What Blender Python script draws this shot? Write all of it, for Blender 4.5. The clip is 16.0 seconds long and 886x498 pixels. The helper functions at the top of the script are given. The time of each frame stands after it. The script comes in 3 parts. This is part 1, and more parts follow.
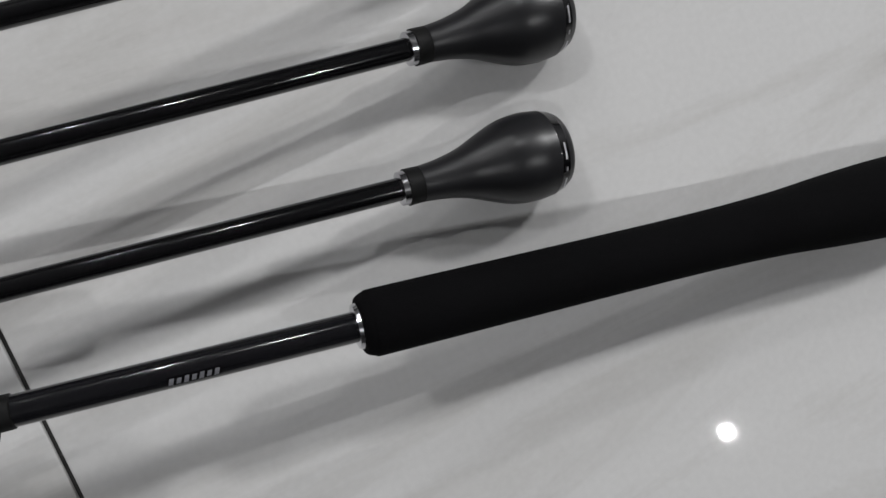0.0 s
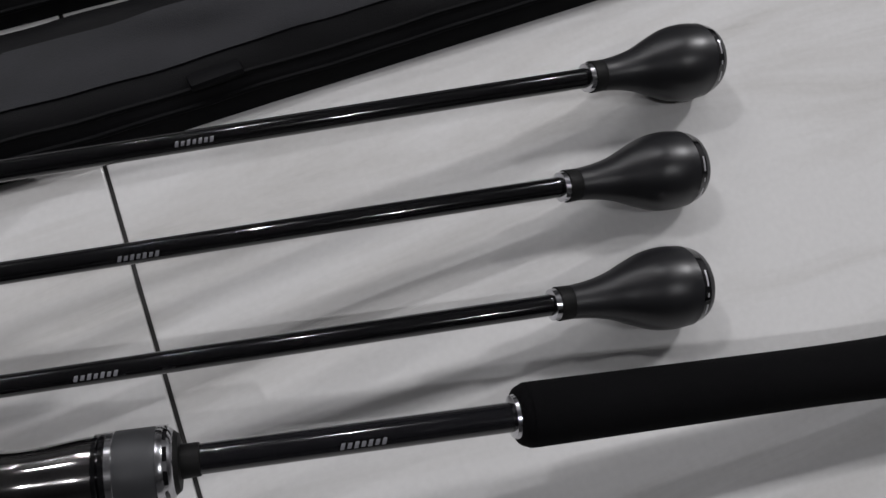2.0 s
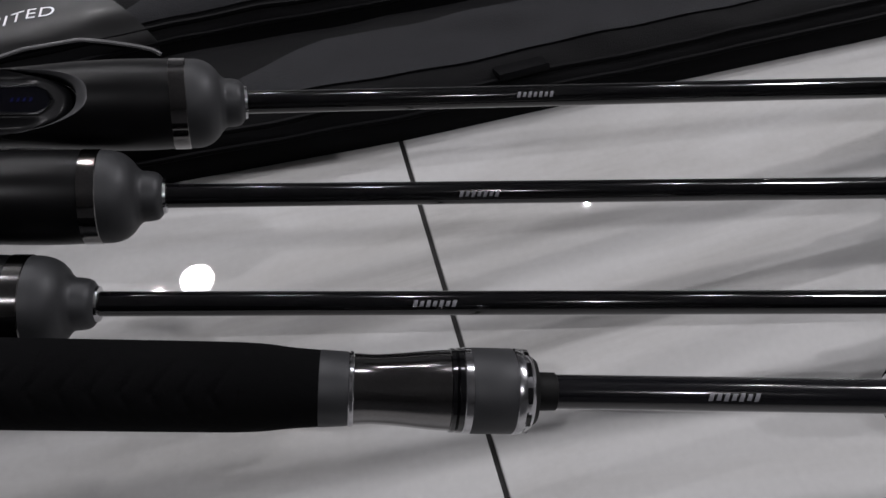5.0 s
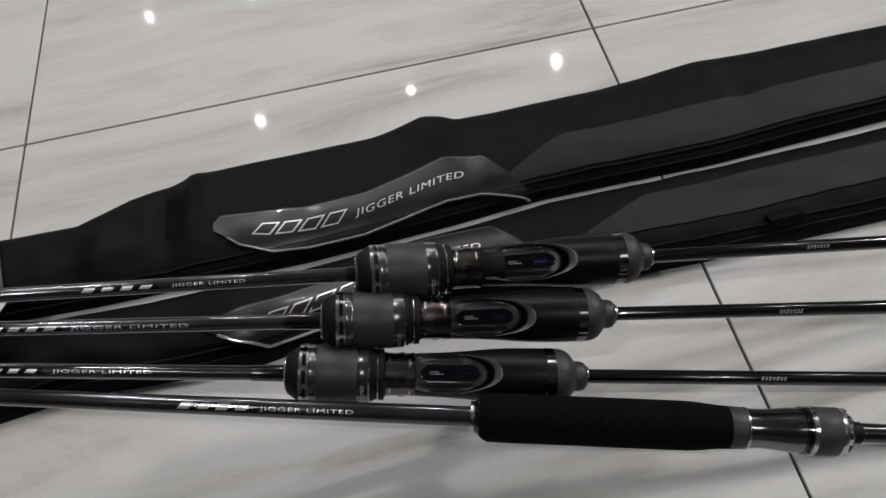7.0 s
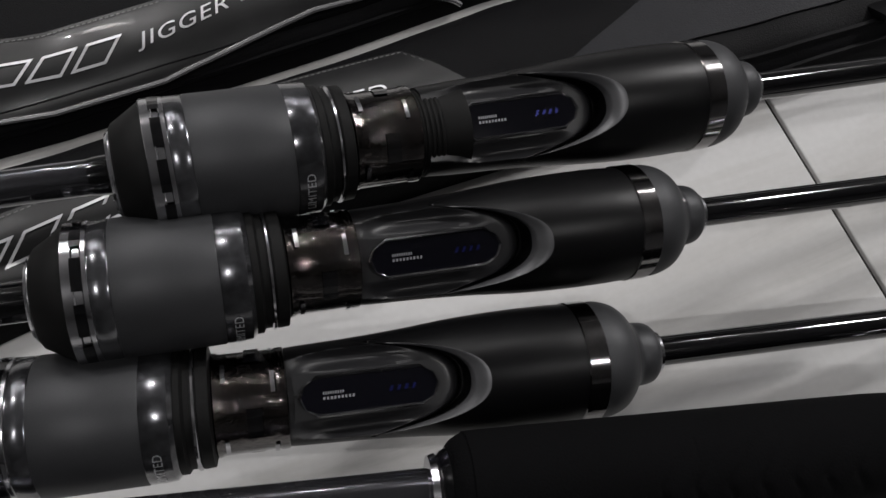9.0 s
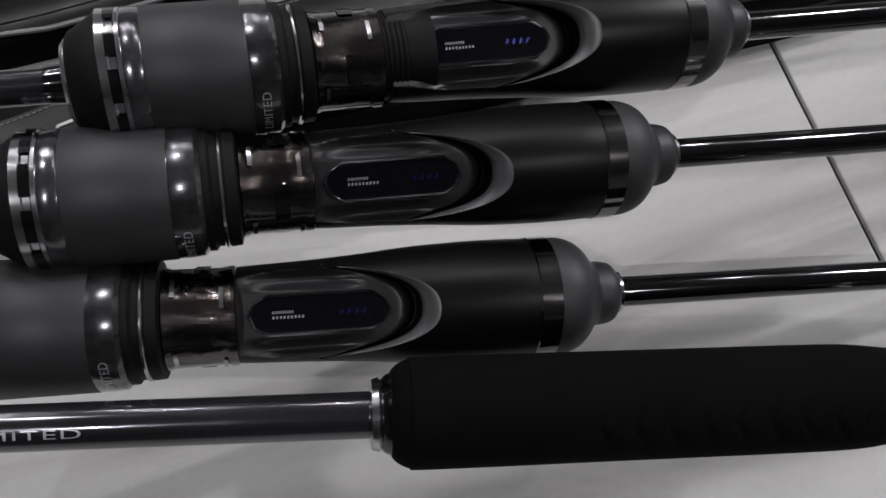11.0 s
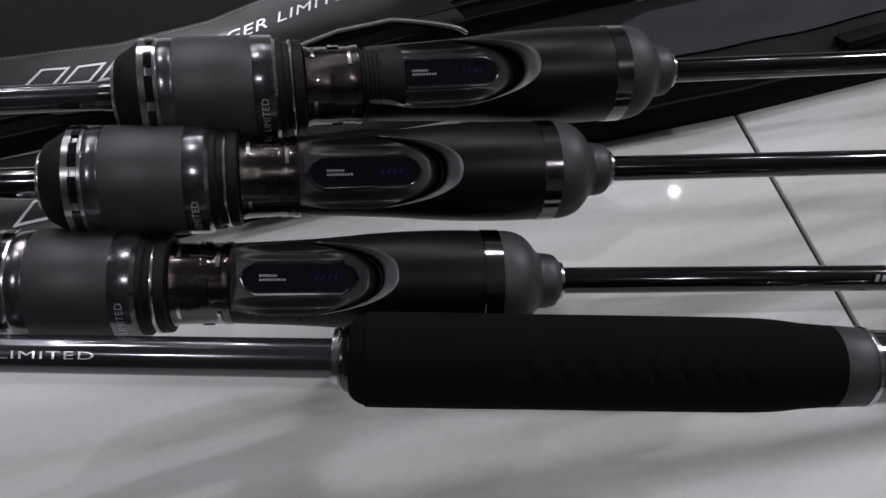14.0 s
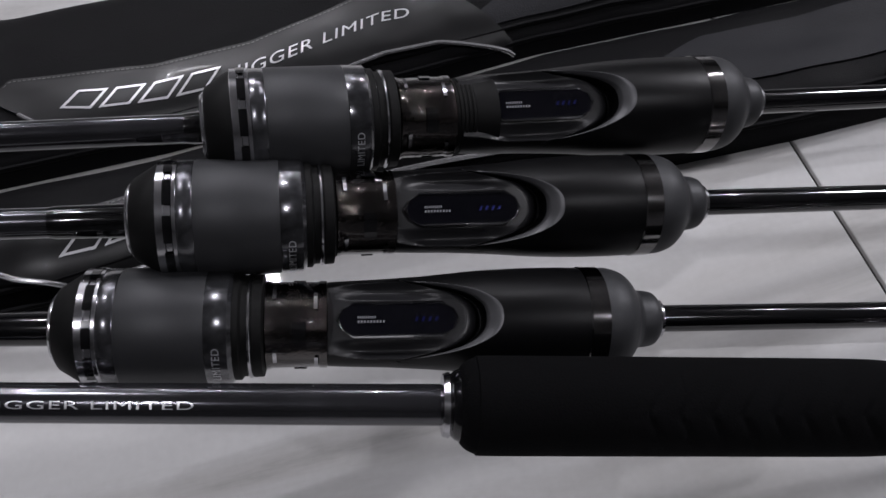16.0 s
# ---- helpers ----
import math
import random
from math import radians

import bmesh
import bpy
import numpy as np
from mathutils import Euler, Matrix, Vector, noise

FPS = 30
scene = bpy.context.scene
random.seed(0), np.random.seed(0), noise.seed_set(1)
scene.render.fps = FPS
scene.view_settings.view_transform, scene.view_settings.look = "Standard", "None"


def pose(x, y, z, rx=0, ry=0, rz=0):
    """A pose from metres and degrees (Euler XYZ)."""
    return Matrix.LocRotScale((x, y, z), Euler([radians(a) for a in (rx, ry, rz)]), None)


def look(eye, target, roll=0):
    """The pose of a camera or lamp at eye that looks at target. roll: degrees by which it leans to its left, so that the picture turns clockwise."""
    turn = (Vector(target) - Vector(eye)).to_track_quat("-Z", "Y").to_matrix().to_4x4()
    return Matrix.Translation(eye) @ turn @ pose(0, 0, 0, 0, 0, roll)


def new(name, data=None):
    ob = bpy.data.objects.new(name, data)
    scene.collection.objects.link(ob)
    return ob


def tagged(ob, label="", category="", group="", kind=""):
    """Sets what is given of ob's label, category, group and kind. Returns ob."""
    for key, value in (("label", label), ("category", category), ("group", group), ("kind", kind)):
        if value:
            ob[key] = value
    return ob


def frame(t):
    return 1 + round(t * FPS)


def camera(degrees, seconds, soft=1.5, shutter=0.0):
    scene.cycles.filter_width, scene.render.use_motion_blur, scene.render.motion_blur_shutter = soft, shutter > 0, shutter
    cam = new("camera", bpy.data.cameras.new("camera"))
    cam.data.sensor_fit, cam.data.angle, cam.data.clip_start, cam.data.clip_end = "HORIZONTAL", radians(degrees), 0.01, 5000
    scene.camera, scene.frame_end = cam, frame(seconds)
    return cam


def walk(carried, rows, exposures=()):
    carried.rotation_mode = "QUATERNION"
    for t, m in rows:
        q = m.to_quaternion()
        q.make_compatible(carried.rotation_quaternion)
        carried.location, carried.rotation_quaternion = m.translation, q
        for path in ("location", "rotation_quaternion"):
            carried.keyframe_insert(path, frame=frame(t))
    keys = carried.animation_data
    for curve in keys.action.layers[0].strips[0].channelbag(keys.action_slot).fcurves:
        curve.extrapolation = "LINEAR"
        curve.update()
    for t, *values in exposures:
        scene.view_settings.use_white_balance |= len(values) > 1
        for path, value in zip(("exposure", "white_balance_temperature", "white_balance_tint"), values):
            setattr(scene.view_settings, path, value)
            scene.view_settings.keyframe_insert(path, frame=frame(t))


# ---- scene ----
cam = camera(57.79, 16.0)

PATH = [
    (0, (0.1346, -0.4947, 0.3896), (0.2165, -0.5121, -0.1034), 76.46),
    (0.5, (0.0969, -0.5361, 0.3832), (0.1992, -0.4671, -0.1013), 30.69),
    (1, (0.0862, -0.5500, 0.3969), (0.1783, -0.4363, -0.0812), 15.11),
    (1.5, (0.0827, -0.5468, 0.4017), (0.1740, -0.4139, -0.0716), 12.50),
    (2, (0.0738, -0.5475, 0.4043), (0.1677, -0.3995, -0.0640), 11.31),
    (2.5, (0.0637, -0.5399, 0.4066), (0.1621, -0.3923, -0.0609), 13.22),
    (3, (0.0609, -0.5601, 0.3952), (0.1552, -0.3784, -0.0609), 7.85),
    (3.5, (0.0433, -0.5715, 0.3809), (0.1238, -0.3709, -0.0699), 3.77),
    (4, (0.0132, -0.5679, 0.3671), (0.0713, -0.3604, -0.0841), -0.39),
    (4.5, (-0.0297, -0.5654, 0.3515), (0.0376, -0.3512, -0.0952), 1.90),
    (5, (-0.0464, -0.5875, 0.3413), (0.0170, -0.3290, -0.0820), -0.91),
    (5.2, (-0.0520, -0.5774, 0.3605), (-0.0042, -0.3310, -0.0720), -3.78),
    (7.3, (-0.2535, -0.6431, 0.5779), (-0.2383, -0.3532, 0.1708), -9.45),
    (7.5, (-0.2622, -0.6329, 0.5665), (-0.2433, -0.3489, 0.1555), -9.23),
    (8, (-0.2546, -0.6010, 0.5364), (-0.2360, -0.3233, 0.1210), -10.92),
    (8.5, (-0.2434, -0.5582, 0.4723), (-0.2141, -0.2919, 0.0501), -10.26),
    (8.7, (-0.2429, -0.5136, 0.4168), (-0.1924, -0.2723, -0.0182), -5.64),
    (9, (-0.2271, -0.4637, 0.3218), (-0.1520, -0.2744, -0.1348), 2.30),
    (9.2, (-0.2106, -0.4406, 0.2964), (-0.1500, -0.3131, -0.1832), 7.03),
    (9.9, (-0.2092, -0.4500, 0.3000), (-0.1540, -0.3100, -0.1750), 4.00),
    (10.6, (-0.2085, -0.4660, 0.3130), (-0.1580, -0.3095, -0.1580), 1.60),
    (11.3, (-0.2077, -0.4824, 0.3266), (-0.1617, -0.3096, -0.1404), -0.75),
    (11.5, (-0.2034, -0.4896, 0.3337), (-0.1590, -0.3103, -0.1310), -0.93),
    (12, (-0.2058, -0.5019, 0.3363), (-0.1693, -0.2885, -0.1144), -4.22),
    (12.5, (-0.2046, -0.5114, 0.3280), (-0.1784, -0.2719, -0.1101), -7.40),
    (13, (-0.1830, -0.5078, 0.3432), (-0.1258, -0.3256, -0.1189), 5.06),
    (13.5, (-0.1848, -0.5055, 0.3483), (-0.1205, -0.3286, -0.1149), 7.64),
    (14, (-0.1921, -0.5508, 0.3317), (-0.1612, -0.2874, -0.0921), -7.60),
    (14.5, (-0.1959, -0.5573, 0.3267), (-0.1753, -0.2684, -0.0809), -11.83),
    (15, (-0.2375, -0.5622, 0.3102), (-0.1748, -0.2489, -0.0744), -7.31),
    (15.5, (-0.2430, -0.5551, 0.3010), (-0.1648, -0.2353, -0.0753), -5.65),
    (16, (-0.2309, -0.5271, 0.3318), (-0.1813, -0.2643, -0.0907), -4.28),
]
EXPOSURES = [(0.0, -0.18, 6500, 10), (1.5, -0.18, 6480, 12), (3.5, -0.32, 6440, 15), (5.2, -0.30, 6440, 15), (7.3, -0.13, 6750, 11), (9.0, -0.13, 6650, 12),
             (11.3, -0.13, 6500, 14), (13.0, -0.08, 6480, 15), (14.5, -0.12, 6350, 16), (16.0, -0.17, 6300, 17)]
walk(cam, [(t, look(eye, target, roll)) for t, eye, target, roll in PATH], EXPOSURES)

# ---- light ----
world = bpy.data.worlds.new("room_air")
scene.world = world
world.use_nodes = True
world.node_tree.nodes["Background"].inputs[0].default_value = (0.8, 0.85, 0.95, 1)
world.node_tree.nodes["Background"].inputs[1].default_value = 0.01
scene.view_settings.exposure = -0.18
CEILING = 2.8
LAMP_WATTS = 14.5


# ---- materials ----
def material(name, color=(0.5, 0.5, 0.5), rough=0.5, metal=0.0, coat=0.0, spec=0.5, grain=0.0, grain_scale=900.0,
             bump=0.0, bump_scale=900.0, wear=0.0, wear_scale=35.0):
    m = bpy.data.materials.new(name)
    m.use_nodes = True
    nt = m.node_tree
    b = nt.nodes["Principled BSDF"]
    b.inputs["Base Color"].default_value = (*color, 1)
    b.inputs["Roughness"].default_value = rough
    b.inputs["Metallic"].default_value = metal
    b.inputs["Coat Weight"].default_value = coat
    b.inputs["Coat Roughness"].default_value = 0.04
    b.inputs["Specular IOR Level"].default_value = spec
    tc = nt.nodes.new("ShaderNodeTexCoord")
    if grain:
        n = nt.nodes.new("ShaderNodeTexNoise")
        n.inputs["Scale"].default_value = grain_scale
        n.inputs["Detail"].default_value = 4
        nt.links.new(tc.outputs["Object"], n.inputs["Vector"])
        n2 = nt.nodes.new("ShaderNodeTexNoise")
        n2.inputs["Scale"].default_value = wear_scale
        n2.inputs["Detail"].default_value = 5
        nt.links.new(tc.outputs["Object"], n2.inputs["Vector"])
        add = nt.nodes.new("ShaderNodeMath")
        add.operation = "ADD"
        nt.links.new(n.outputs["Fac"], add.inputs[0])
        nt.links.new(n2.outputs["Fac"], add.inputs[1])
        ramp = nt.nodes.new("ShaderNodeMapRange")
        ramp.inputs["From Min"].default_value = 0.6
        ramp.inputs["From Max"].default_value = 1.4
        ramp.inputs["To Min"].default_value = 1 - grain
        ramp.inputs["To Max"].default_value = 1 + grain
        nt.links.new(add.outputs[0], ramp.inputs["Value"])
        mul = nt.nodes.new("ShaderNodeVectorMath")
        mul.operation = "SCALE"
        mul.inputs[0].default_value = color
        nt.links.new(ramp.outputs[0], mul.inputs["Scale"])
        nt.links.new(mul.outputs[0], b.inputs["Base Color"])
        if wear:
            rr = nt.nodes.new("ShaderNodeMapRange")
            rr.inputs["From Min"].default_value = 0.3
            rr.inputs["From Max"].default_value = 0.7
            rr.inputs["To Min"].default_value = max(0.02, rough - wear)
            rr.inputs["To Max"].default_value = min(1.0, rough + wear)
            nt.links.new(n2.outputs["Fac"], rr.inputs["Value"])
            nt.links.new(rr.outputs[0], b.inputs["Roughness"])
    if bump:
        nb = nt.nodes.new("ShaderNodeTexNoise")
        nb.inputs["Scale"].default_value = bump_scale
        nb.inputs["Detail"].default_value = 3
        nt.links.new(tc.outputs["Object"], nb.inputs["Vector"])
        bp = nt.nodes.new("ShaderNodeBump")
        bp.inputs["Strength"].default_value = bump
        bp.inputs["Distance"].default_value = 0.0006
        nt.links.new(nb.outputs["Fac"], bp.inputs["Height"])
        nt.links.new(bp.outputs[0], b.inputs["Normal"])
    return m


def glow(name, color, strength):
    m = bpy.data.materials.new(name)
    m.use_nodes = True
    b = m.node_tree.nodes["Principled BSDF"]
    b.inputs["Base Color"].default_value = (*color, 1)
    b.inputs["Emission Color"].default_value = (*color, 1)
    b.inputs["Emission Strength"].default_value = strength
    return m


M_EVA = material("eva_foam", (0.0031, 0.0031, 0.0035), 0.92, spec=0.07, grain=0.25, bump=0.35, bump_scale=1400)
M_SATIN = material("satin_grey_paint", (0.040, 0.041, 0.044), 0.50, 0.35, grain=0.12, grain_scale=2500, bump=0.06, bump_scale=3000, wear=0.05)
M_SEAT = material("matte_black_resin", (0.0026, 0.0026, 0.0030), 0.38, spec=0.22, grain=0.15, bump=0.05, bump_scale=2200, wear=0.06)
# Paler than the seat: the light this edge catches is in its colour.
M_LIP_LIT = material("satin_lit_bevel", (0.10, 0.10, 0.105), 0.40, 0.3, grain=0.12, grain_scale=2500, wear=0.05)
# Scoop floor greyer than the body, so its half-lit tone is painted in.
M_BED_LIT = material("half_lit_semi_gloss_resin", (0.016, 0.016, 0.0175), 0.34, spec=0.4, grain=0.12, wear=0.05)
M_KNOB = material("rubberised_butt", (0.010, 0.010, 0.0115), 0.36, spec=0.48, grain=0.15, bump=0.05, bump_scale=2000, wear=0.05)
M_RUBBER = material("dull_black_collar", (0.004, 0.004, 0.004), 0.6, spec=0.2, grain=0.1)
M_GLOSS = material("gloss_black_lacquer", (0.0025, 0.0025, 0.003), 0.10, coat=0.45, spec=0.45, grain=0.1)
M_BLANK = material("clear_coated_carbon_blank", (0.062, 0.062, 0.069), 0.15, 0.8, coat=0.8, spec=0.5, grain=0.25, grain_scale=1600, wear=0.05)
M_CHROME = material("dark_chrome", (0.55, 0.55, 0.57), 0.16, 1.0, grain=0.08, wear=0.04)
M_SMOKE = material("smoked_chrome", (0.060, 0.052, 0.049), 0.07, 1.0, coat=1.0, grain=0.2, wear=0.04, bump=0.8, bump_scale=420)
M_RINGMETAL = material("polished_dark_metal", (0.19, 0.185, 0.185), 0.12, 1.0, coat=0.3, grain=0.15, wear=0.04)
M_TUBE = material("lacquered_graphite_tube", (0.006, 0.006, 0.0075), 0.13, 0.1, coat=0.5, spec=0.5, grain=0.2, grain_scale=1600, wear=0.04)
M_CARBON = material("woven_carbon_band", (0.11, 0.112, 0.12), 0.2, 0.85, coat=1.0, grain=0.7, grain_scale=420, wear=0.04)
M_SILVER = material("silver_print", (0.55, 0.55, 0.57), 0.3, 0.5, grain=0.08)
M_PRINT = material("grey_print", (0.22, 0.22, 0.24), 0.4, 0.2, grain=0.08)
M_BLUE = material("iridescent_blue_print", (0.014, 0.018, 0.12), 0.2, 0.7, coat=0.6, grain=0.3)
M_PLATE = material("gloss_badge", (0.003, 0.003, 0.005), 0.05, coat=0.1, spec=0.3, grain=0.1)
M_FABRIC = material("black_nylon", (0.0022, 0.0022, 0.0028), 0.58, spec=0.10, grain=0.3, grain_scale=1500, bump=0.4, bump_scale=1300)
M_PANEL = material("charcoal_nylon", (0.0130, 0.0134, 0.0162), 0.6, spec=0.22, grain=0.25, grain_scale=1500, bump=0.4, bump_scale=1100)
M_VINYL = material("glossy_label_vinyl", (0.0055, 0.0055, 0.006), 0.36, coat=0.06, spec=0.35, grain=0.2, wear=0.06, wear_scale=60)
M_PIPING = material("silver_piping", (0.50, 0.50, 0.51), 0.20, 0.75, grain=0.1)
M_STITCH = material("grey_thread", (0.12, 0.12, 0.12), 0.7, grain=0.1)
M_CARD = material("white_card", (0.55, 0.55, 0.54), 0.5, grain=0.05)
M_CARD_GREY = material("grey_print_on_card", (0.18, 0.18, 0.18), 0.6, grain=0.1)
M_CARD_GOLD = material("ochre_print_on_card", (0.28, 0.20, 0.06), 0.5, grain=0.1)
M_SLATE = material("slate_grey_nylon", (0.05, 0.055, 0.07), 0.6, grain=0.2, bump=0.3)
M_WALL = material("grey_wall_paint", (0.15, 0.15, 0.154), 0.7, grain=0.04, grain_scale=300, wear_scale=2)
M_CEIL = material("grey_ceiling_paint", (0.15, 0.15, 0.154), 0.8, grain=0.03, grain_scale=300, wear_scale=2)
M_GROUT = material("dark_grout", (0.022, 0.021, 0.02), 0.8, grain=0.4, grain_scale=700, wear_scale=9)
M_TRIM = material("white_lamp_trim", (0.75, 0.75, 0.75), 0.35, grain=0.03)
M_LENS = glow("lamp_lens", (1.0, 0.98, 0.95), 40.0)


def tile_material():
    m = bpy.data.materials.new("polished_porcelain")
    m.use_nodes = True
    nt = m.node_tree
    b = nt.nodes["Principled BSDF"]
    tc = nt.nodes.new("ShaderNodeTexCoord")
    info = nt.nodes.new("ShaderNodeObjectInfo")
    shift = nt.nodes.new("ShaderNodeVectorMath")
    shift.operation = "SCALE"
    shift.inputs[0].default_value = (7.0, 13.0, 3.0)
    nt.links.new(info.outputs["Random"], shift.inputs["Scale"])
    mapping = nt.nodes.new("ShaderNodeMapping")
    mapping.inputs["Rotation"].default_value = (0, 0, radians(-6))
    mapping.inputs["Scale"].default_value = (1.3, 7.0, 1.0)
    nt.links.new(tc.outputs["Object"], mapping.inputs["Vector"])
    nt.links.new(shift.outputs[0], mapping.inputs["Location"])
    vein = nt.nodes.new("ShaderNodeTexNoise")
    vein.inputs["Scale"].default_value = 2.2
    vein.inputs["Detail"].default_value = 7
    vein.inputs["Roughness"].default_value = 0.62
    vein.inputs["Distortion"].default_value = 0.6
    nt.links.new(mapping.outputs[0], vein.inputs["Vector"])
    ramp = nt.nodes.new("ShaderNodeValToRGB")
    e = ramp.color_ramp.elements
    e[0].position, e[0].color = 0.30, (0.37, 0.361, 0.350, 1)
    e[1].position, e[1].color = 0.56, (0.60, 0.597, 0.593, 1)
    mid = ramp.color_ramp.elements.new(0.42)
    mid.color = (0.52, 0.513, 0.502, 1)
    nt.links.new(vein.outputs["Fac"], ramp.inputs["Fac"])
    fleck = nt.nodes.new("ShaderNodeTexNoise")
    fleck.inputs["Scale"].default_value = 260
    fleck.inputs["Detail"].default_value = 4
    nt.links.new(tc.outputs["Object"], fleck.inputs["Vector"])
    fr = nt.nodes.new("ShaderNodeMapRange")
    fr.inputs["To Min"].default_value = 0.93
    fr.inputs["To Max"].default_value = 1.05
    nt.links.new(fleck.outputs["Fac"], fr.inputs["Value"])
    mul = nt.nodes.new("ShaderNodeVectorMath")
    mul.operation = "SCALE"
    nt.links.new(ramp.outputs[0], mul.inputs[0])
    nt.links.new(fr.outputs[0], mul.inputs["Scale"])
    nt.links.new(mul.outputs[0], b.inputs["Base Color"])
    smear = nt.nodes.new("ShaderNodeTexNoise")
    smear.inputs["Scale"].default_value = 6
    smear.inputs["Detail"].default_value = 5
    nt.links.new(tc.outputs["Object"], smear.inputs["Vector"])
    sr = nt.nodes.new("ShaderNodeMapRange")
    sr.inputs["From Min"].default_value = 0.35
    sr.inputs["From Max"].default_value = 0.7
    sr.inputs["To Min"].default_value = 0.010
    sr.inputs["To Max"].default_value = 0.032
    nt.links.new(smear.outputs["Fac"], sr.inputs["Value"])
    nt.links.new(sr.outputs[0], b.inputs["Roughness"])
    b.inputs["Specular IOR Level"].default_value = 0.5
    return m


M_TILE = tile_material()


# ---- building helpers ----
def link(name, bm, mat, parent=None, label="", smooth=True):
    me = bpy.data.meshes.new(name)
    bmesh.ops.recalc_face_normals(bm, faces=bm.faces)
    bm.to_mesh(me)
    bm.free()
    me.materials.append(mat)
    if smooth:
        me.polygons.foreach_set("use_smooth", [True] * len(me.polygons))
        me.set_sharp_from_angle(angle=radians(38))
    ob = new(name, me)
    if parent is not None:
        ob.parent = parent
    if label:
        ob["label"] = label
    return ob


def part(name, bm, mat, parent, label=""):
    return link(name, bm, mat, parent, label)


def lathe(profile, seg=48, cap=True):
    """A body turned round the x axis: profile of (place along x, radius)."""
    bm = bmesh.new()
    rings = []
    for s, r in profile:
        rings.append([bm.verts.new((s, r * math.sin(2 * math.pi * k / seg), r * math.cos(2 * math.pi * k / seg))) for k in range(seg)])
    for a, b in zip(rings, rings[1:]):
        for k in range(seg):
            bm.faces.new((a[k], a[(k + 1) % seg], b[(k + 1) % seg], b[k]))
    if cap:
        for ring in (rings[0], rings[-1]):
            bm.faces.new(ring)
    return bm


def lathe_at(shift, profile, seg=48, cap=True):
    return lathe([(x + shift, r) for x, r in profile], seg, cap)


def rounded(points, n=6):
    """Points of a smooth curve through the given ones (Catmull-Rom)."""
    p = [np.array(q, float) for q in points]
    p = [2 * p[0] - p[1]] + p + [2 * p[-1] - p[-2]]
    out = []
    for i in range(1, len(p) - 2):
        for k in range(n):
            t = k / n
            out.append(0.5 * (2 * p[i] + (p[i + 1] - p[i - 1]) * t + (2 * p[i - 1] - 5 * p[i] + 4 * p[i + 1] - p[i + 2]) * t * t
                              + (3 * p[i] - p[i - 1] - 3 * p[i + 1] + p[i + 2]) * t ** 3))
    out.append(p[-2])
    return out


def box(x0, x1, y0, y1, z0, z1, bevel=0.0):
    bm = bmesh.new()
    bmesh.ops.create_cube(bm, size=1, matrix=Matrix.Translation(((x0 + x1) / 2, (y0 + y1) / 2, (z0 + z1) / 2)) @ Matrix.Diagonal((x1 - x0, y1 - y0, z1 - z0, 1)))
    if bevel:
        bmesh.ops.bevel(bm, geom=bm.edges[:], offset=bevel, segments=2, profile=0.6, affect="EDGES")
    return bm


def wrap(bm, radius, angle):
    """Rolls a flat bmesh (x along, y across, z out) onto a rod of that radius, middle at that angle from the top."""
    for v in bm.verts:
        a = angle - v.co.y / radius
        r = radius + v.co.z
        v.co = (v.co.x, -r * math.sin(a), r * math.cos(a))
    return bm


def slats(x0, width, height, n, fill=0.7, slant=0.0, depth=0.0002):
    """A row of n plain bars."""
    bm = bmesh.new()
    step = width / n
    for i in range(n):
        a, b = x0 + i * step, x0 + (i + fill) * step
        for j in range(4):
            ya, yb = -height / 2 + height * j / 4, -height / 2 + height * (j + 1) / 4
            lo = [(a + slant * ya, ya), (b + slant * ya, ya), (b + slant * yb, yb), (a + slant * yb, yb)]
            vs = [bm.verts.new((x, y, depth)) for x, y in lo]
            bm.faces.new(vs)
    return bm


def lettering(text, size, depth=0.0):
    """The built-in font as a flat bmesh, its middle at the origin."""
    cu = bpy.data.curves.new("lettering", "FONT")
    cu.body, cu.size, cu.align_x, cu.align_y = text, size, "CENTER", "CENTER"
    cu.space_character = 1.1
    ob = bpy.data.objects.new("lettering", cu)
    scene.collection.objects.link(ob)
    bpy.context.view_layer.update()
    me = bpy.data.meshes.new_from_object(ob.evaluated_get(bpy.context.evaluated_depsgraph_get()))
    bm = bmesh.new()
    bm.from_mesh(me)
    bpy.data.objects.remove(ob)
    bpy.data.curves.remove(cu)
    bpy.data.meshes.remove(me)
    bmesh.ops.triangulate(bm, faces=bm.faces[:])
    for v in bm.verts:
        v.co.z = depth
    return bm


# ---- the room ----
X0, X1, Y0, Y1 = -4.21, 4.81, -4.81, 6.01
tagged(link("wall_north", box(X0, X1, Y1, Y1 + 0.15, 0, CEILING), M_WALL, smooth=False), "plain grey painted shop wall", "wall", kind="structure")
tagged(link("wall_south", box(X0, X1, Y0 - 0.15, Y0, 0, CEILING), M_WALL, smooth=False), "plain grey painted shop wall", "wall", kind="structure")
tagged(link("wall_west", box(X0 - 0.15, X0, Y0 - 0.15, Y1 + 0.15, 0, CEILING), M_WALL, smooth=False), "plain grey painted shop wall", "wall", kind="structure")
tagged(link("wall_east", box(X1, X1 + 0.15, Y0 - 0.15, Y1 + 0.15, 0, CEILING), M_WALL, smooth=False), "plain grey painted shop wall", "wall", kind="structure")
tagged(link("ceiling", box(X0 - 0.15, X1 + 0.15, Y0 - 0.15, Y1 + 0.15, CEILING, CEILING + 0.1), M_CEIL, smooth=False), "flat grey ceiling with recessed spotlights", "ceiling", kind="structure")

LAMPS = [(-1.67, 4.1), (-0.98, 4.1), (-0.27, 4.1), (-0.98, 2.9), (-0.07, 2.9), (0.82, 2.9), (1.15, 1.40), (-0.86, 1.42),
         (1.42, -1.82), (-1.0, -1.25), (2.95, 1.4), (-2.65, 1.7)]


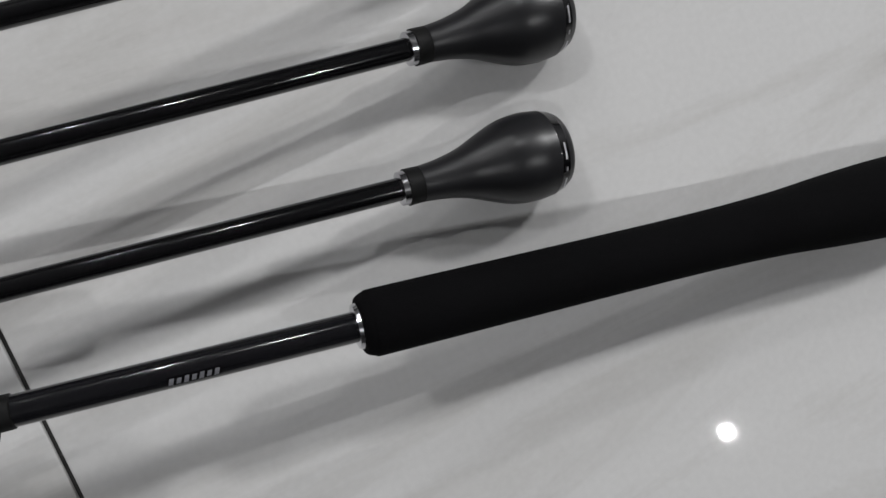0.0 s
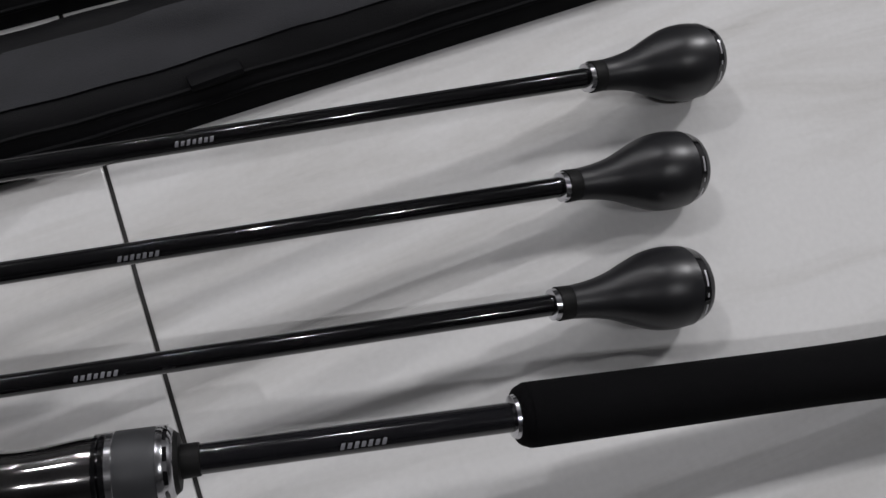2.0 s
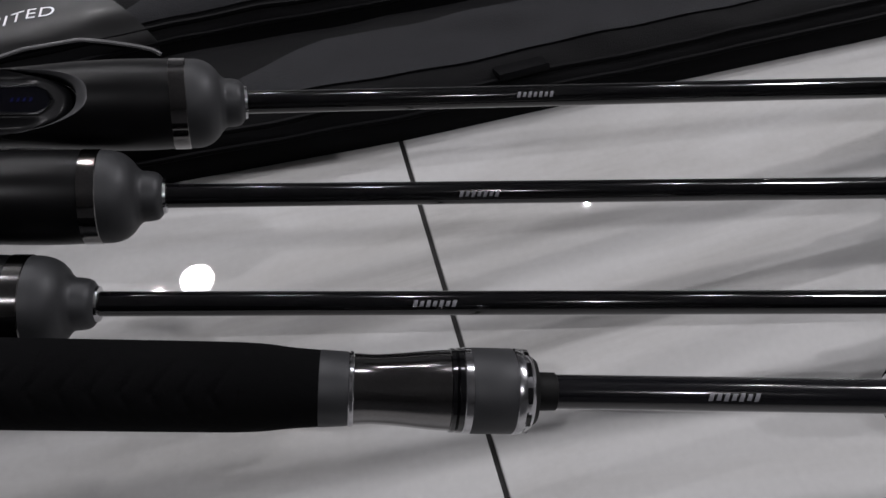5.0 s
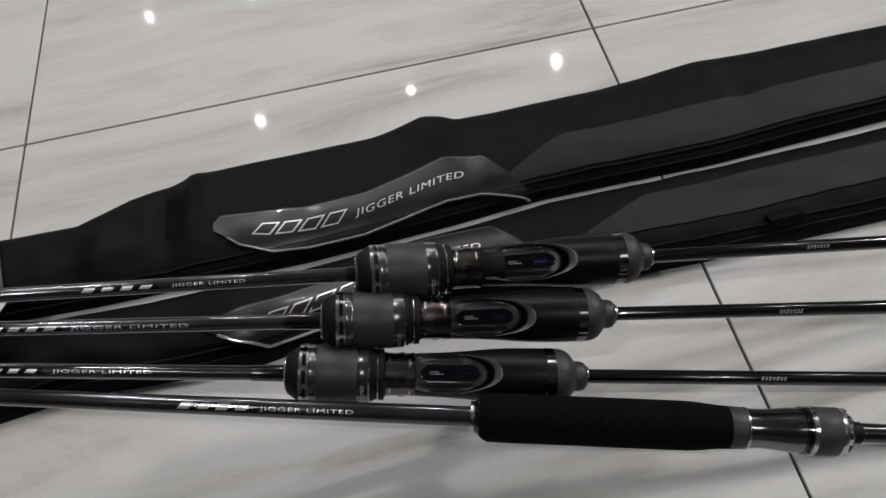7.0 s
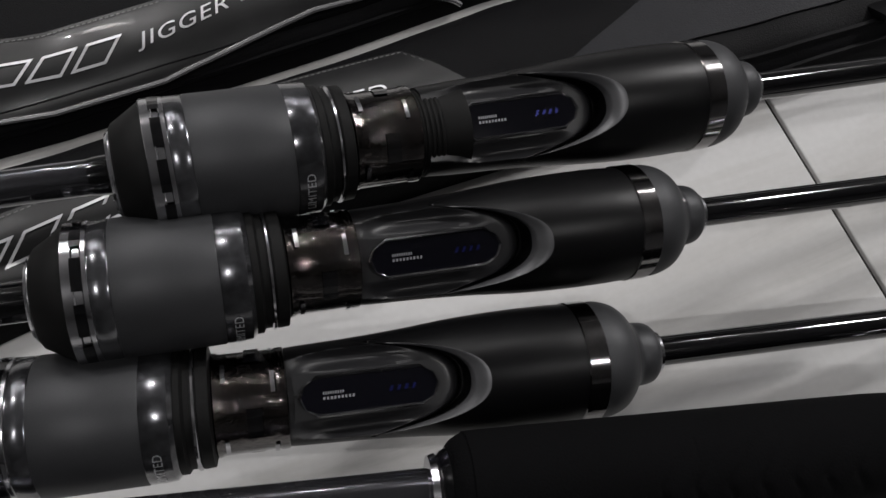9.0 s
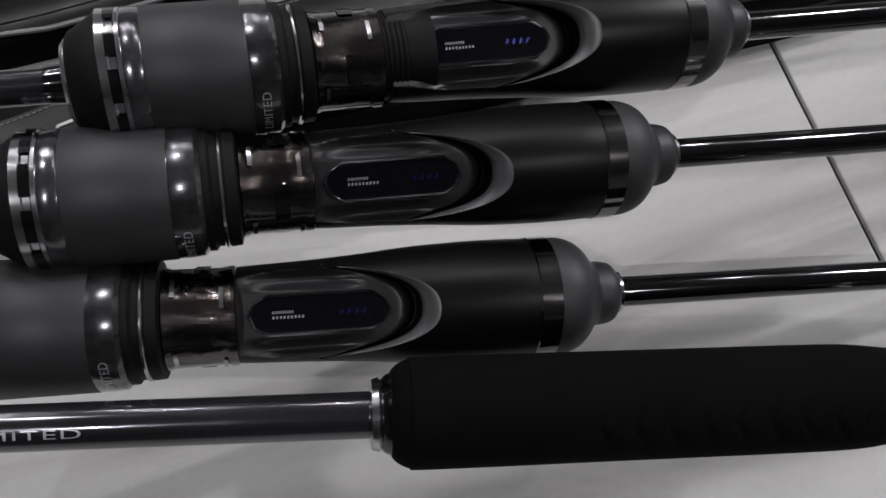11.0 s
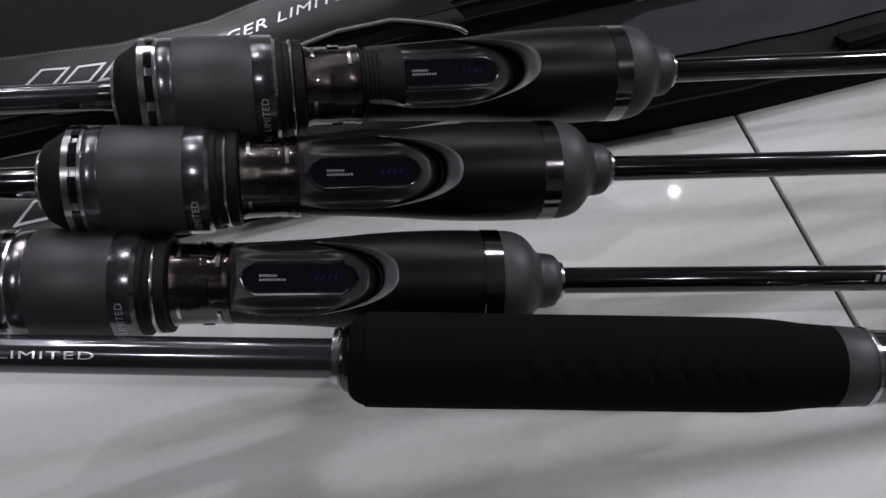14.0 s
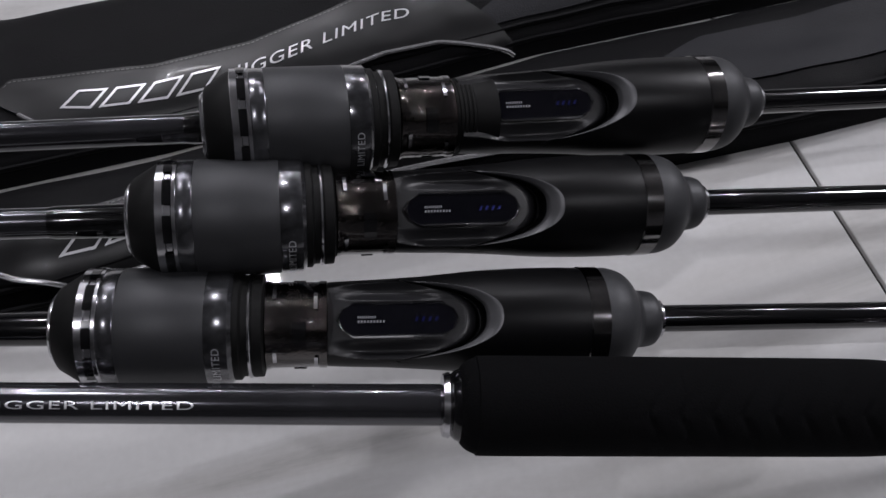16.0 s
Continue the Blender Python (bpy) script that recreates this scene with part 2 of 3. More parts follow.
# Builds the recessed spotlights and also the added fill panel.
def downlight(x, y, r, watts):
    root = tagged(new("spotlight_or_fill"), "small round recessed ceiling spotlight or wide added fill light, switched on", "ceiling light", "ceiling spotlights")
    root.location = (x, y, CEILING)
    bm = lathe([(0.0, r * 1.05), (0.004, r * 1.05), (0.006, r * 1.25), (0.004, r * 1.5), (0.0, r * 1.55)], 32, cap=False)
    bmesh.ops.transform(bm, matrix=Matrix.Rotation(radians(90), 4, "Y"), verts=bm.verts)
    part("trim_ring", bm, M_TRIM, root, "white trim ring")
    bm = lathe([(-0.002, r), (0.002, r)], 32)
    bmesh.ops.transform(bm, matrix=Matrix.Rotation(radians(90), 4, "Y"), verts=bm.verts)
    part("lens", bm, M_LENS, root, "glowing lens")
    ld = bpy.data.lights.new("spotlight", "AREA")
    ld.shape, ld.size, ld.energy, ld.color = "DISK", r * 2, watts, (0.985, 0.99, 1.0)
    lo = new("spotlight", ld)
    lo.location = (x, y, CEILING - 0.02)
    return root


for lx, ly in LAMPS:
    downlight(lx, ly, 0.0085 if ly > 2 else 0.021 if ly < 0 else 0.0145, LAMP_WATTS)
downlight(-0.69, 1.45, 0.075, LAMP_WATTS * 0.5)
# wide fill panel, added out of view to light the floor from the right
downlight(3.6, 0.85, 0.22, 125.0)


# ---- the jigging rods ----
def axis_pose(x, y, z, yaw, pitch, roll):
    """A rod's pose: its x axis runs to the butt; roll turns it about that axis, in degrees."""
    d = Vector((math.cos(yaw) * math.cos(pitch), math.sin(yaw) * math.cos(pitch), math.sin(pitch)))
    side = Vector((0, 0, 1)).cross(d).normalized()
    up = d.cross(side)
    m = Matrix((d, side, up)).transposed().to_4x4()
    m.translation = (x, y, z)
    return m @ Matrix.Rotation(radians(roll), 4, "X")


K = 0.95


def seat_body():
    """The trigger seat from the hood to the rear ring, with a scooped thumb rest on its upper side.
    Material slots: 0 body, 1 bevelled lip with its caught light painted in, 2 floor of the scoop, painted half lit."""
    bm = bmesh.new()
    outline = rounded([(-0.0955, 0.0140), (-0.085, 0.0147), (-0.07, 0.0154), (-0.055, 0.0165), (-0.040, 0.0180), (-0.025, 0.0188), (-0.012, 0.0190), (-0.0045, 0.0188)], 24)
    along = [float(p[0]) for p in outline]
    around = [float(p[1]) * K for p in outline]
    seg = 144
    stations = [-0.0955 + 0.0505 * i / 64 for i in range(64)] + [-0.0450 + 0.0120 * i / 48 for i in range(48)] + [-0.0330 + 0.0285 * i / 24 for i in range(25)]
    rings, zones = [], {}
    for p in stations:
        ring = []
        reach = (p + 0.0955) / 0.062 if p < -0.0335 else (-0.0045 - p) / 0.029
        for k in range(seg):
            a = 2 * math.pi * k / seg
            r = float(np.interp(p, along, around))
            s, y, z = p, r * math.sin(a), r * math.cos(a)
            zone = 0
            if z > 0:
                bow = min(0.030, (abs(y) / 0.0118) ** 2.6 * 0.016)
                fade = min(1.0, z / 0.008)
                s = p - bow * reach * fade * fade * (3 - 2 * fade)
                r = float(np.interp(s, along, around))
                y, z = r * math.sin(a), r * math.cos(a)
                w, u = abs(y), -0.0335 - p
                if u > 0:
                    hollow = math.sin(math.pi * min(1.0, max(0.0, (w - 0.0064) / 0.0066))) * math.exp(-((s + 0.069) / 0.015) ** 4)
                    bed = 0.0090 - 0.0034 * hollow - 0.0040 * math.exp(-((u - 0.0055) / 0.0024) ** 2)
                    high = min(1.0, max(0.0, (z - 0.0090) / 0.0030))
                    lip = z - 0.0026 * high * min(1.0, u / 0.0042) ** 1.5
                    wall = min(1.0, max(0.0, (u - 0.0042) / 0.0010))
                    cut = lip + (bed - lip) * wall
                    if cut < z:
                        z = cut
                        zone = 1 if u < 0.0043 else (0 if u < 0.0070 else 2)
            v = bm.verts.new((s, y, z))
            zones[v] = zone
            ring.append(v)
        rings.append(ring)
    for a, b in zip(rings, rings[1:]):
        for k in range(seg):
            f = bm.faces.new((a[k], a[(k + 1) % seg], b[(k + 1) % seg], b[k]))
            z = sorted(zones[v] for v in f.verts)
            f.material_index = z[2]
    bm.faces.new(rings[0])
    bm.faces.new(rings[-1])
    return bm


def hexagon(x0, x1, w, z0, z1, tip):
    bm = bmesh.new()
    pts = [(x0 + tip, -w), (x1 - tip, -w), (x1 - tip * 0.3, -w * 0.55), (x1, 0), (x1 - tip * 0.3, w * 0.55), (x1 - tip, w), (x0 + tip, w), (x0 + tip * 0.3, w * 0.55), (x0, 0), (x0 + tip * 0.3, -w * 0.55)]
    lo = [bm.verts.new((x, y, z0)) for x, y in pts]
    hi = [bm.verts.new((x, y, z1)) for x, y in pts]
    bm.faces.new(lo)
    bm.faces.new(hi)
    for i in range(len(pts)):
        j = (i + 1) % len(pts)
        bm.faces.new((lo[i], lo[j], hi[j], hi[i]))
    return bm


def rim(x0, x1, w, z, tip, thick):
    """A raised border along the badge's outline."""
    bm = bmesh.new()

    def ring(g):
        return [(x0 + tip, -w + g), (x1 - tip, -w + g), (x1 - tip * 0.3 - g * 0.6, -w * 0.55), (x1 - g, 0), (x1 - tip * 0.3 - g * 0.6, w * 0.55), (x1 - tip, w - g), (x0 + tip, w - g),
                (x0 + tip * 0.3 + g * 0.6, w * 0.55), (x0 + g, 0), (x0 + tip * 0.3 + g * 0.6, -w * 0.55)]
    o = [bm.verts.new((x, y, z)) for x, y in ring(0)]
    i = [bm.verts.new((x, y, z)) for x, y in ring(thick)]
    mid = [bm.verts.new((x, y, z + thick * 0.6)) for x, y in ring(thick / 2)]
    n = len(o)
    for k in range(n):
        j = (k + 1) % n
        bm.faces.new((o[k], o[j], mid[j], mid[k]))
        bm.faces.new((mid[k], mid[j], i[j], i[k]))
    return bm


def word_bars(name, x0, width, height, n, radius, angle, slant, mat, rod, label):
    """A word that is not spelled out: a carrier film with one bar for each letter."""
    film = part(name, wrap(slats(x0 - 0.0006, width + 0.0004, height * 1.25, 1, 1.0, 0.0, 0.00004), radius, angle), M_GLOSS, rod, label)
    step = width / n
    for i in range(n):
        part("bar", wrap(slats(x0 + i * step, step * 0.6, height * (0.82 if i % 2 else 1.0), 1, 1.0, slant, 0.00012), radius, angle), mat, film)


def trigger_rod(name_label, q, yaw, pitch, roll, sleeve_end, marks, front):
    rod = tagged(new("jigging_rod"), name_label, "fishing rod", "trigger rods laid side by side")
    rod.matrix_world = axis_pose(*q, yaw, pitch, roll)
    # front locking grip
    part("grip_nose", lathe_at(front, [(-0.1768, 0.0118 * K), (-0.1775, 0.0128 * K), (-0.1768, 0.0140 * K), (-0.1690, 0.0192 * K), (-0.1686, 0.0192 * K)]), M_RUBBER, rod, "bevelled black grip nose")
    part("nose_ring", lathe_at(front, [(-0.1769, 0.0100 * K), (-0.1784, 0.0106 * K), (-0.1788, 0.0114 * K), (-0.1780, 0.0122 * K), (-0.1770, 0.0122 * K)], cap=False), M_CHROME, rod, "thin bright ring")
    part("nose_bore", lathe_at(front, [(-0.1776, 0.0104 * K), (-0.1772, 0.0104 * K)]), M_GLOSS, rod)
    ring = part("slotted_ring", lathe_at(front, [(-0.1692, 0.0192 * K), (-0.1688, 0.0199 * K), (-0.1664, 0.0199 * K), (-0.1660, 0.0195 * K), (-0.1644, 0.0195 * K), (-0.1640, 0.0199 * K), (-0.1630, 0.0199 * K), (-0.1626, 0.0194 * K)]), M_CHROME, rod, "chrome ring with slots")
    for k in range(10):
        bm = slats(front + -0.1667, 0.0026, 0.0085, 1, 1.0)
        part("slot", wrap(bm, 0.0199 * K, 2 * math.pi * (k + 0.35) / 10), M_GLOSS, ring)
    part("band_edge", lathe_at(front, [(-0.1630, 0.0195 * K), (-0.1626, 0.0198 * K), (-0.1585, 0.0198 * K), (-0.1581, 0.0196 * K)]), M_CARBON, rod)
    part("front_grip", lathe_at(front, [(-0.1583, 0.0194 * K), (-0.1577, 0.01985 * K), (-0.1325, 0.0199 * K), (-0.1320, 0.0196 * K)], 64), M_SATIN, rod, "satin grey barrel grip")
    band = part("carbon_band", lathe_at(front, [(-0.1322, 0.0196 * K), (-0.1318, 0.0199 * K), (-0.1252, 0.0197 * K), (-0.1240, 0.0184 * K)], 64), M_CARBON, rod, "glossy carbon band")
    bm = lettering("JIGGER   LIMITED", 0.0034, 0.00012)
    bmesh.ops.rotate(bm, matrix=Matrix.Rotation(radians(90), 3, "Z"), verts=bm.verts)
    bmesh.ops.subdivide_edges(bm, edges=[e for e in bm.edges if e.calc_length() > 0.0015], cuts=2)
    bmesh.ops.translate(bm, vec=(front - 0.1285, 0, 0), verts=bm.verts)
    part("band_lettering", wrap(bm, 0.0199 * K, radians(70)), M_SILVER, band, "silver lettering")
    part("collar", lathe_at(front, [(-0.1242, 0.0180 * K), (-0.1238, 0.0184 * K), (-0.1222, 0.0184 * K), (-0.1214, 0.0172 * K), (-0.1190, 0.0172 * K)]), M_RUBBER, rod, "black stepped collar")
    part("collar_ring", lathe_at(front, [(-0.1198, 0.0174 * K), (-0.1194, 0.0179 * K), (-0.1188, 0.0179 * K), (-0.1184, 0.0174 * K)]), M_CHROME, rod, "thin chrome ring")
    part("hood_collar", lathe_at(front, [(-0.1186, 0.0170 * K), (-0.1180, 0.0176 * K), (-0.1152, 0.0174 * K), (-0.1146, 0.0150 * K)]), M_RUBBER, rod)
    hood = part("hood", lathe_at(front, [(-0.1148, 0.0144 * K), (-0.1142, 0.0152 * K), (-0.1132, 0.0150 * K), (-0.1126, 0.0147 * K), (-0.0980, 0.0146 * K), (-0.0972, 0.0150 * K), (-0.0952, 0.0150 * K), (-0.0948, 0.0144 * K)], 64), M_SMOKE, rod, "smoked chrome reel hood")
    for k in range(4):
        part("hood_slot", wrap(slats(front + -0.1058, 0.0040, 0.0085, 1, 1.0), 0.0149 * K, radians(20 + 90 * k)), M_GLOSS, hood)
        # bright chrome strips drawn in place of the hood's specular glints
        part("hood_glint", wrap(slats(front + -0.1120, 0.0012, 0.0060, 1, 1.0), 0.0150 * K, radians(50 + 90 * k)), M_CHROME, hood)
        part("hood_glint", wrap(slats(front + -0.0992, 0.0012, 0.0060, 1, 1.0), 0.0150 * K, radians(65 + 90 * k)), M_CHROME, hood)
    if front < 0:
        thread = [(-0.0955 + front, 0.0118)]
        for k in range(5):
            x = -0.0950 + front + k * 0.0015
            thread += [(x, 0.0121), (x + 0.0004, 0.0125), (x + 0.0010, 0.0125), (x + 0.0014, 0.0121)]
        thread += [(-0.0870 + front, 0.0124), (-0.0795 + front, 0.0128)]
        part("thread", lathe(thread, 40), M_RUBBER, rod, "exposed dark screw thread")
    seat = part("seat_body", seat_body(), M_SEAT, rod, "matte black trigger seat with a scooped thumb rest")
    seat.data.materials.append(M_LIP_LIT)
    seat.data.materials.append(M_BED_LIT)
    plate = part("badge", hexagon(-0.0862, -0.0468, 0.0056, 0.0070, 0.0104, 0.0055), M_PLATE, rod, "gloss black hexagonal badge")
    part("badge_rim", rim(-0.0864, -0.0466, 0.0058, 0.0104, 0.0055, 0.0010), M_CHROME, plate, "polished badge rim")
    for yy, ww in ((0.0008, 0.0060), (-0.0006, 0.0090)):
        bm = slats(-0.0795, ww, 0.0008, 9, 0.6, 0.1, 0.01055)
        bmesh.ops.translate(bm, vec=(0, yy, 0), verts=bm.verts)
        part("badge_print", bm, M_PRINT, plate)
    bm = slats(-0.0610, 0.0085, 0.0015, 4, 0.42, 0.4, 0.01055)
    part("badge_mark", bm, M_BLUE, plate, "iridescent blue mark")
    # trigger underneath
    bm = bmesh.new()
    path = rounded([(-0.047, -0.012, 0.006), (-0.052, -0.020, 0.0055), (-0.060, -0.027, 0.005), (-0.070, -0.031, 0.004), (-0.074, -0.0315, 0.002)], 5)
    rings = []
    for p in path:
        rings.append([bm.verts.new((p[0] + 0.6 * p[2] * math.cos(a), 1.2 * p[2] * math.sin(a), p[1] + 0.35 * p[2] * math.cos(a))) for a in [2 * math.pi * k / 14 for k in range(14)]])
    for a, b in zip(rings, rings[1:]):
        for k in range(14):
            bm.faces.new((a[k], a[(k + 1) % 14], b[(k + 1) % 14], b[k]))
    bm.faces.new(rings[-1])
    part("trigger", bm, M_SEAT, rod, "curved finger trigger")
    part("rear_ring", lathe([(-0.0047, 0.0187 * K), (-0.0043, 0.0192 * K), (0.0016, 0.0192 * K), (0.0020, 0.0187 * K)], 64), M_RINGMETAL, rod, "polished dark ring")
    prof = rounded([(0.0018, 0.0188), (0.0060, 0.0186), (0.0100, 0.0172), (0.0128, 0.0148), (0.0146, 0.0122), (0.0160, 0.0108)], 5) + rounded([(0.0166, 0.0104), (0.0195, 0.0102), (0.0222, 0.0094), (0.0240, 0.0072)], 5)
    part("rear_cone", lathe([(s, r * K) for s, r in prof], 64), M_SATIN, rod, "satin grey stepped tail cone")
    part("tail_ring", lathe([(0.0236, 0.0062), (0.0240, 0.0068), (0.0250, 0.0066), (0.0254, 0.0054)]), M_CHROME, rod, "fine chrome ring")
    part("rear_tube", lathe([(0.0245, 0.0047), (0.12, 0.0048), (0.361, 0.0054)], 40), M_GLOSS, rod, "glossy black rear tube")
    word_bars("maker_mark", 0.1415, 0.0180, 0.0026, 7, 0.0051, radians(10), 0.3, M_PRINT, rod, "grey maker mark in plain bars")
    # tip side
    part("sleeve", lathe([(sleeve_end, 0.0050), (sleeve_end + 0.002, 0.0053), (-0.1765 + front, 0.0056)], 40), M_GLOSS, rod, "black thread sleeve")
    part("blank", lathe([(-1.05, 0.0030), (-0.6, 0.0042), (sleeve_end + 0.001, 0.0049)], 40), M_BLANK, rod, "clear coated graphite blank")
    x0, w0, x1, w1 = marks
    word_bars("series_mark", x0, w0, 0.0030, 4, 0.0049, radians(8), 0.8, M_SILVER, rod, "silver series mark in plain shapes")
    bm = lettering("JIGGER LIMITED", 0.0058, 0.0001)
    xs = [v.co.x for v in bm.verts]
    f = w1 / (max(xs) - min(xs))
    for v in bm.verts:
        v.co.x = x1 + w1 / 2 + v.co.x * f
        v.co.y *= 0.50
    part("blank_lettering", wrap(bm, 0.00495, radians(8)), M_SILVER, rod, "silver lettering")
    # butt knob
    k0 = 0.3599
    part("butt_ring", lathe([(k0 - 0.002, 0.0056), (k0 - 0.0015, 0.0078), (k0 + 0.0012, 0.0080), (k0 + 0.0022, 0.0072)]), M_CHROME, rod, "chrome ring at the butt knob")
    part("butt_collar", lathe([(k0 + 0.0012, 0.0078), (k0 + 0.0016, 0.0086), (k0 + 0.0085, 0.0084), (k0 + 0.0090, 0.0080)], 48), M_RUBBER, rod, "black collar")
    prof = rounded([(k0 + 0.0088, 0.0084), (k0 + 0.0190, 0.0095), (k0 + 0.0300, 0.0120), (k0 + 0.0415, 0.0165), (k0 + 0.0520, 0.0202), (k0 + 0.0625, 0.0215), (k0 + 0.0721, 0.0208)], 7)
    part("butt_knob", lathe([tuple(p) for p in prof], 64), M_KNOB, rod, "pear-shaped matte black butt knob")
    bandp = part("knob_band", lathe([(k0 + 0.0716, 0.0204), (k0 + 0.0723, 0.0208), (k0 + 0.0766, 0.0196), (k0 + 0.0771, 0.0189)], 64), M_GLOSS, rod, "gloss black end band")
    for a, w in ((34, 0.006), (12, 0.0022), (-12, 0.008)):
        bm = slats(k0 + 0.0737, 0.0009, w, 1, 1.0)
        part("band_print", wrap(bm, 0.0207, radians(a)), M_SILVER, bandp)
    prof = rounded([(k0 + 0.0769, 0.0193), (k0 + 0.0806, 0.0170), (k0 + 0.0832, 0.0115), (k0 + 0.0842, 0.0050), (k0 + 0.0843, 0.0010)], 5)
    part("knob_cap", lathe([tuple(p) for p in prof], 64), M_KNOB, rod, "rounded end cap")
    return rod


trigger_rod("black trigger jigging rod lying across two padded rod sleeves", (-0.0940, -0.3452, 0.0985), -0.0560, -0.1850, 27, -0.1874, (-0.352, 0.046, -0.298, 0.046), -0.003)
trigger_rod("black trigger jigging rod with a short thread sleeve, between two others", (-0.1309, -0.3793, 0.0931), -0.1090, -0.1845, 33, -0.1965, (-0.374, 0.042, -0.327, 0.072), 0.006)
trigger_rod("black trigger jigging rod lying beside the foam-gripped rod", (-0.1605, -0.4141, 0.0834), -0.1712, -0.1551, 21, -0.1945, (-0.366, 0.042, -0.318, 0.062), 0.006)


def foam_rod():
    rod = tagged(new("spinning_rod"), "black spinning jigging rod with long foam grips on tiles", "fishing rod")
    rod.matrix_world = axis_pose(-0.0525, -0.4751, 0.0800, -0.2247, -0.1181, 18)
    part("blank", lathe([(-1.1, 0.0034), (-0.6, 0.0048), (-0.165, 0.0064)], 40), M_BLANK, rod, "clear coated graphite blank")
    word_bars("series_mark", -0.351, 0.047, 0.0040, 4, 0.0061, radians(10), 0.8, M_SILVER, rod, "silver series mark in plain shapes")
    bm = lettering("JIGGER LIMITED", 0.0062, 0.0001)
    xs = [v.co.x for v in bm.verts]
    f = 0.058 / (max(xs) - min(xs))
    for v in bm.verts:
        v.co.x = -0.272 + v.co.x * f
        v.co.y *= 0.55
    part("blank_lettering", wrap(bm, 0.0063, radians(10)), M_SILVER, rod, "silver lettering")
    part("grip_ring", lathe([(-0.1715, 0.0066), (-0.1708, 0.0094), (-0.1690, 0.0100), (-0.1680, 0.0092)]), M_CHROME, rod, "chrome winding check")
    part("grip_ring", lathe([(-0.1684, 0.0092), (-0.1672, 0.0104), (-0.1650, 0.0113), (-0.1640, 0.0110)]), M_GLOSS, rod)
    prof = rounded([(-0.1660, 0.0100), (-0.1654, 0.0116), (-0.1636, 0.0133), (-0.1604, 0.0146), (-0.1550, 0.0151), (-0.10, 0.0152), (-0.05, 0.0153), (-0.032, 0.0150), (-0.020, 0.0138), (-0.010, 0.0131)], 6)
    px, pr = [float(p[0]) for p in prof], [float(p[1]) for p in prof]
    fine = sorted(px + [-0.112 + 0.0008 * i for i in range(96)])
    bm = lathe([(x, float(np.interp(x, px, pr))) for x in fine], 96)
    for v in bm.verts:
        s, a = v.co.x, abs(math.atan2(v.co.y, v.co.z) + 0.25)
        if -0.112 < s < -0.036 and a < 0.75:
            groove = max(0.0, math.sin((s - a * 0.010) * 2 * math.pi / 0.0095)) ** 3
            f = 1 - 0.055 * groove * (1 - a / 0.75) ** 0.5
            v.co.y, v.co.z = v.co.y * f, v.co.z * f
    part("fore_grip", bm, M_EVA, rod, "black foam fore grip")
    part("seat_collar", lathe([(-0.0112, 0.0129), (-0.0105, 0.0133), (-0.0015, 0.0128), (0.0, 0.0122)], 48), M_SATIN, rod, "satin grey collar")
    part("seat_ring", lathe([(-0.0008, 0.0128), (-0.0004, 0.0131), (0.0006, 0.0130), (0.0010, 0.0125)]), M_CHROME, rod)
    prof = rounded([(0.0006, 0.0124), (0.008, 0.0121), (0.017, 0.0127), (0.028, 0.0138), (0.034, 0.0141)], 6)
    part("reel_seat", lathe([tuple(p) for p in prof], 64), M_RINGMETAL, rod, "smoked metallic reel seat")
    part("seat_ridge", lathe([(0.0338, 0.0141), (0.0342, 0.0147), (0.0356, 0.0147), (0.0362, 0.0141), (0.0366, 0.0148), (0.0382, 0.0148), (0.0386, 0.0144)], 48), M_GLOSS, rod, "double black ridge")
    part("hood_band", lathe([(0.0384, 0.0146), (0.0388, 0.0150), (0.0412, 0.0150), (0.0416, 0.0146)], 48), M_CHROME, rod)
    part("rear_hood", lathe([(0.0414, 0.0147), (0.0418, 0.0150), (0.0560, 0.0150), (0.0566, 0.0146)], 64), M_SATIN, rod, "satin grey locking hood")
    ring = part("slotted_ring", lathe([(0.0564, 0.0147), (0.0568, 0.0151), (0.0590, 0.0150), (0.0596, 0.0146), (0.0606, 0.0143), (0.0624, 0.0132), (0.0634, 0.0118)], 48), M_CHROME, rod, "chrome ring with slots")
    for k in range(10):
        part("slot", wrap(slats(0.0596, 0.0016, 0.0055, 1, 1.0), 0.0147, 2 * math.pi * (k + 0.3) / 10), M_GLOSS, ring)
    part("hood_end", lathe([(0.0628, 0.0126), (0.0646, 0.0112), (0.0650, 0.0070)], 40), M_RUBBER, rod)
    part("sleeve", lathe([(0.0640, 0.0069), (0.0720, 0.0067), (0.0724, 0.0062)], 40), M_RUBBER, rod, "black thread sleeve")
    part("rear_tube", lathe([(0.0715, 0.0061), (0.202, 0.0065)], 40), M_TUBE, rod, "glossy graphite tube")
    word_bars("maker_mark", 0.1270, 0.0200, 0.0030, 7, 0.00645, radians(14), 0.3, M_PRINT, rod, "grey maker mark in plain bars")
    part("butt_ring", lathe([(0.2012, 0.0066), (0.2018, 0.0092), (0.2040, 0.0100), (0.2050, 0.0094)]), M_CHROME, rod, "chrome winding check")
    part("butt_check", lathe([(0.2046, 0.0096), (0.2052, 0.0108), (0.2074, 0.0112), (0.2086, 0.0104)]), M_SMOKE, rod)
    prof = rounded([(0.2034, 0.0104), (0.2040, 0.0118), (0.2058, 0.0130), (0.2090, 0.0138), (0.2150, 0.0142), (0.28, 0.0141), (0.36, 0.0142), (0.41, 0.0156), (0.445, 0.0182), (0.475, 0.0200), (0.50, 0.0204), (0.515, 0.0196)], 6)
    part("rear_grip", lathe([tuple(p) for p in prof], 64), M_EVA, rod, "black foam rear grip flaring to the butt")
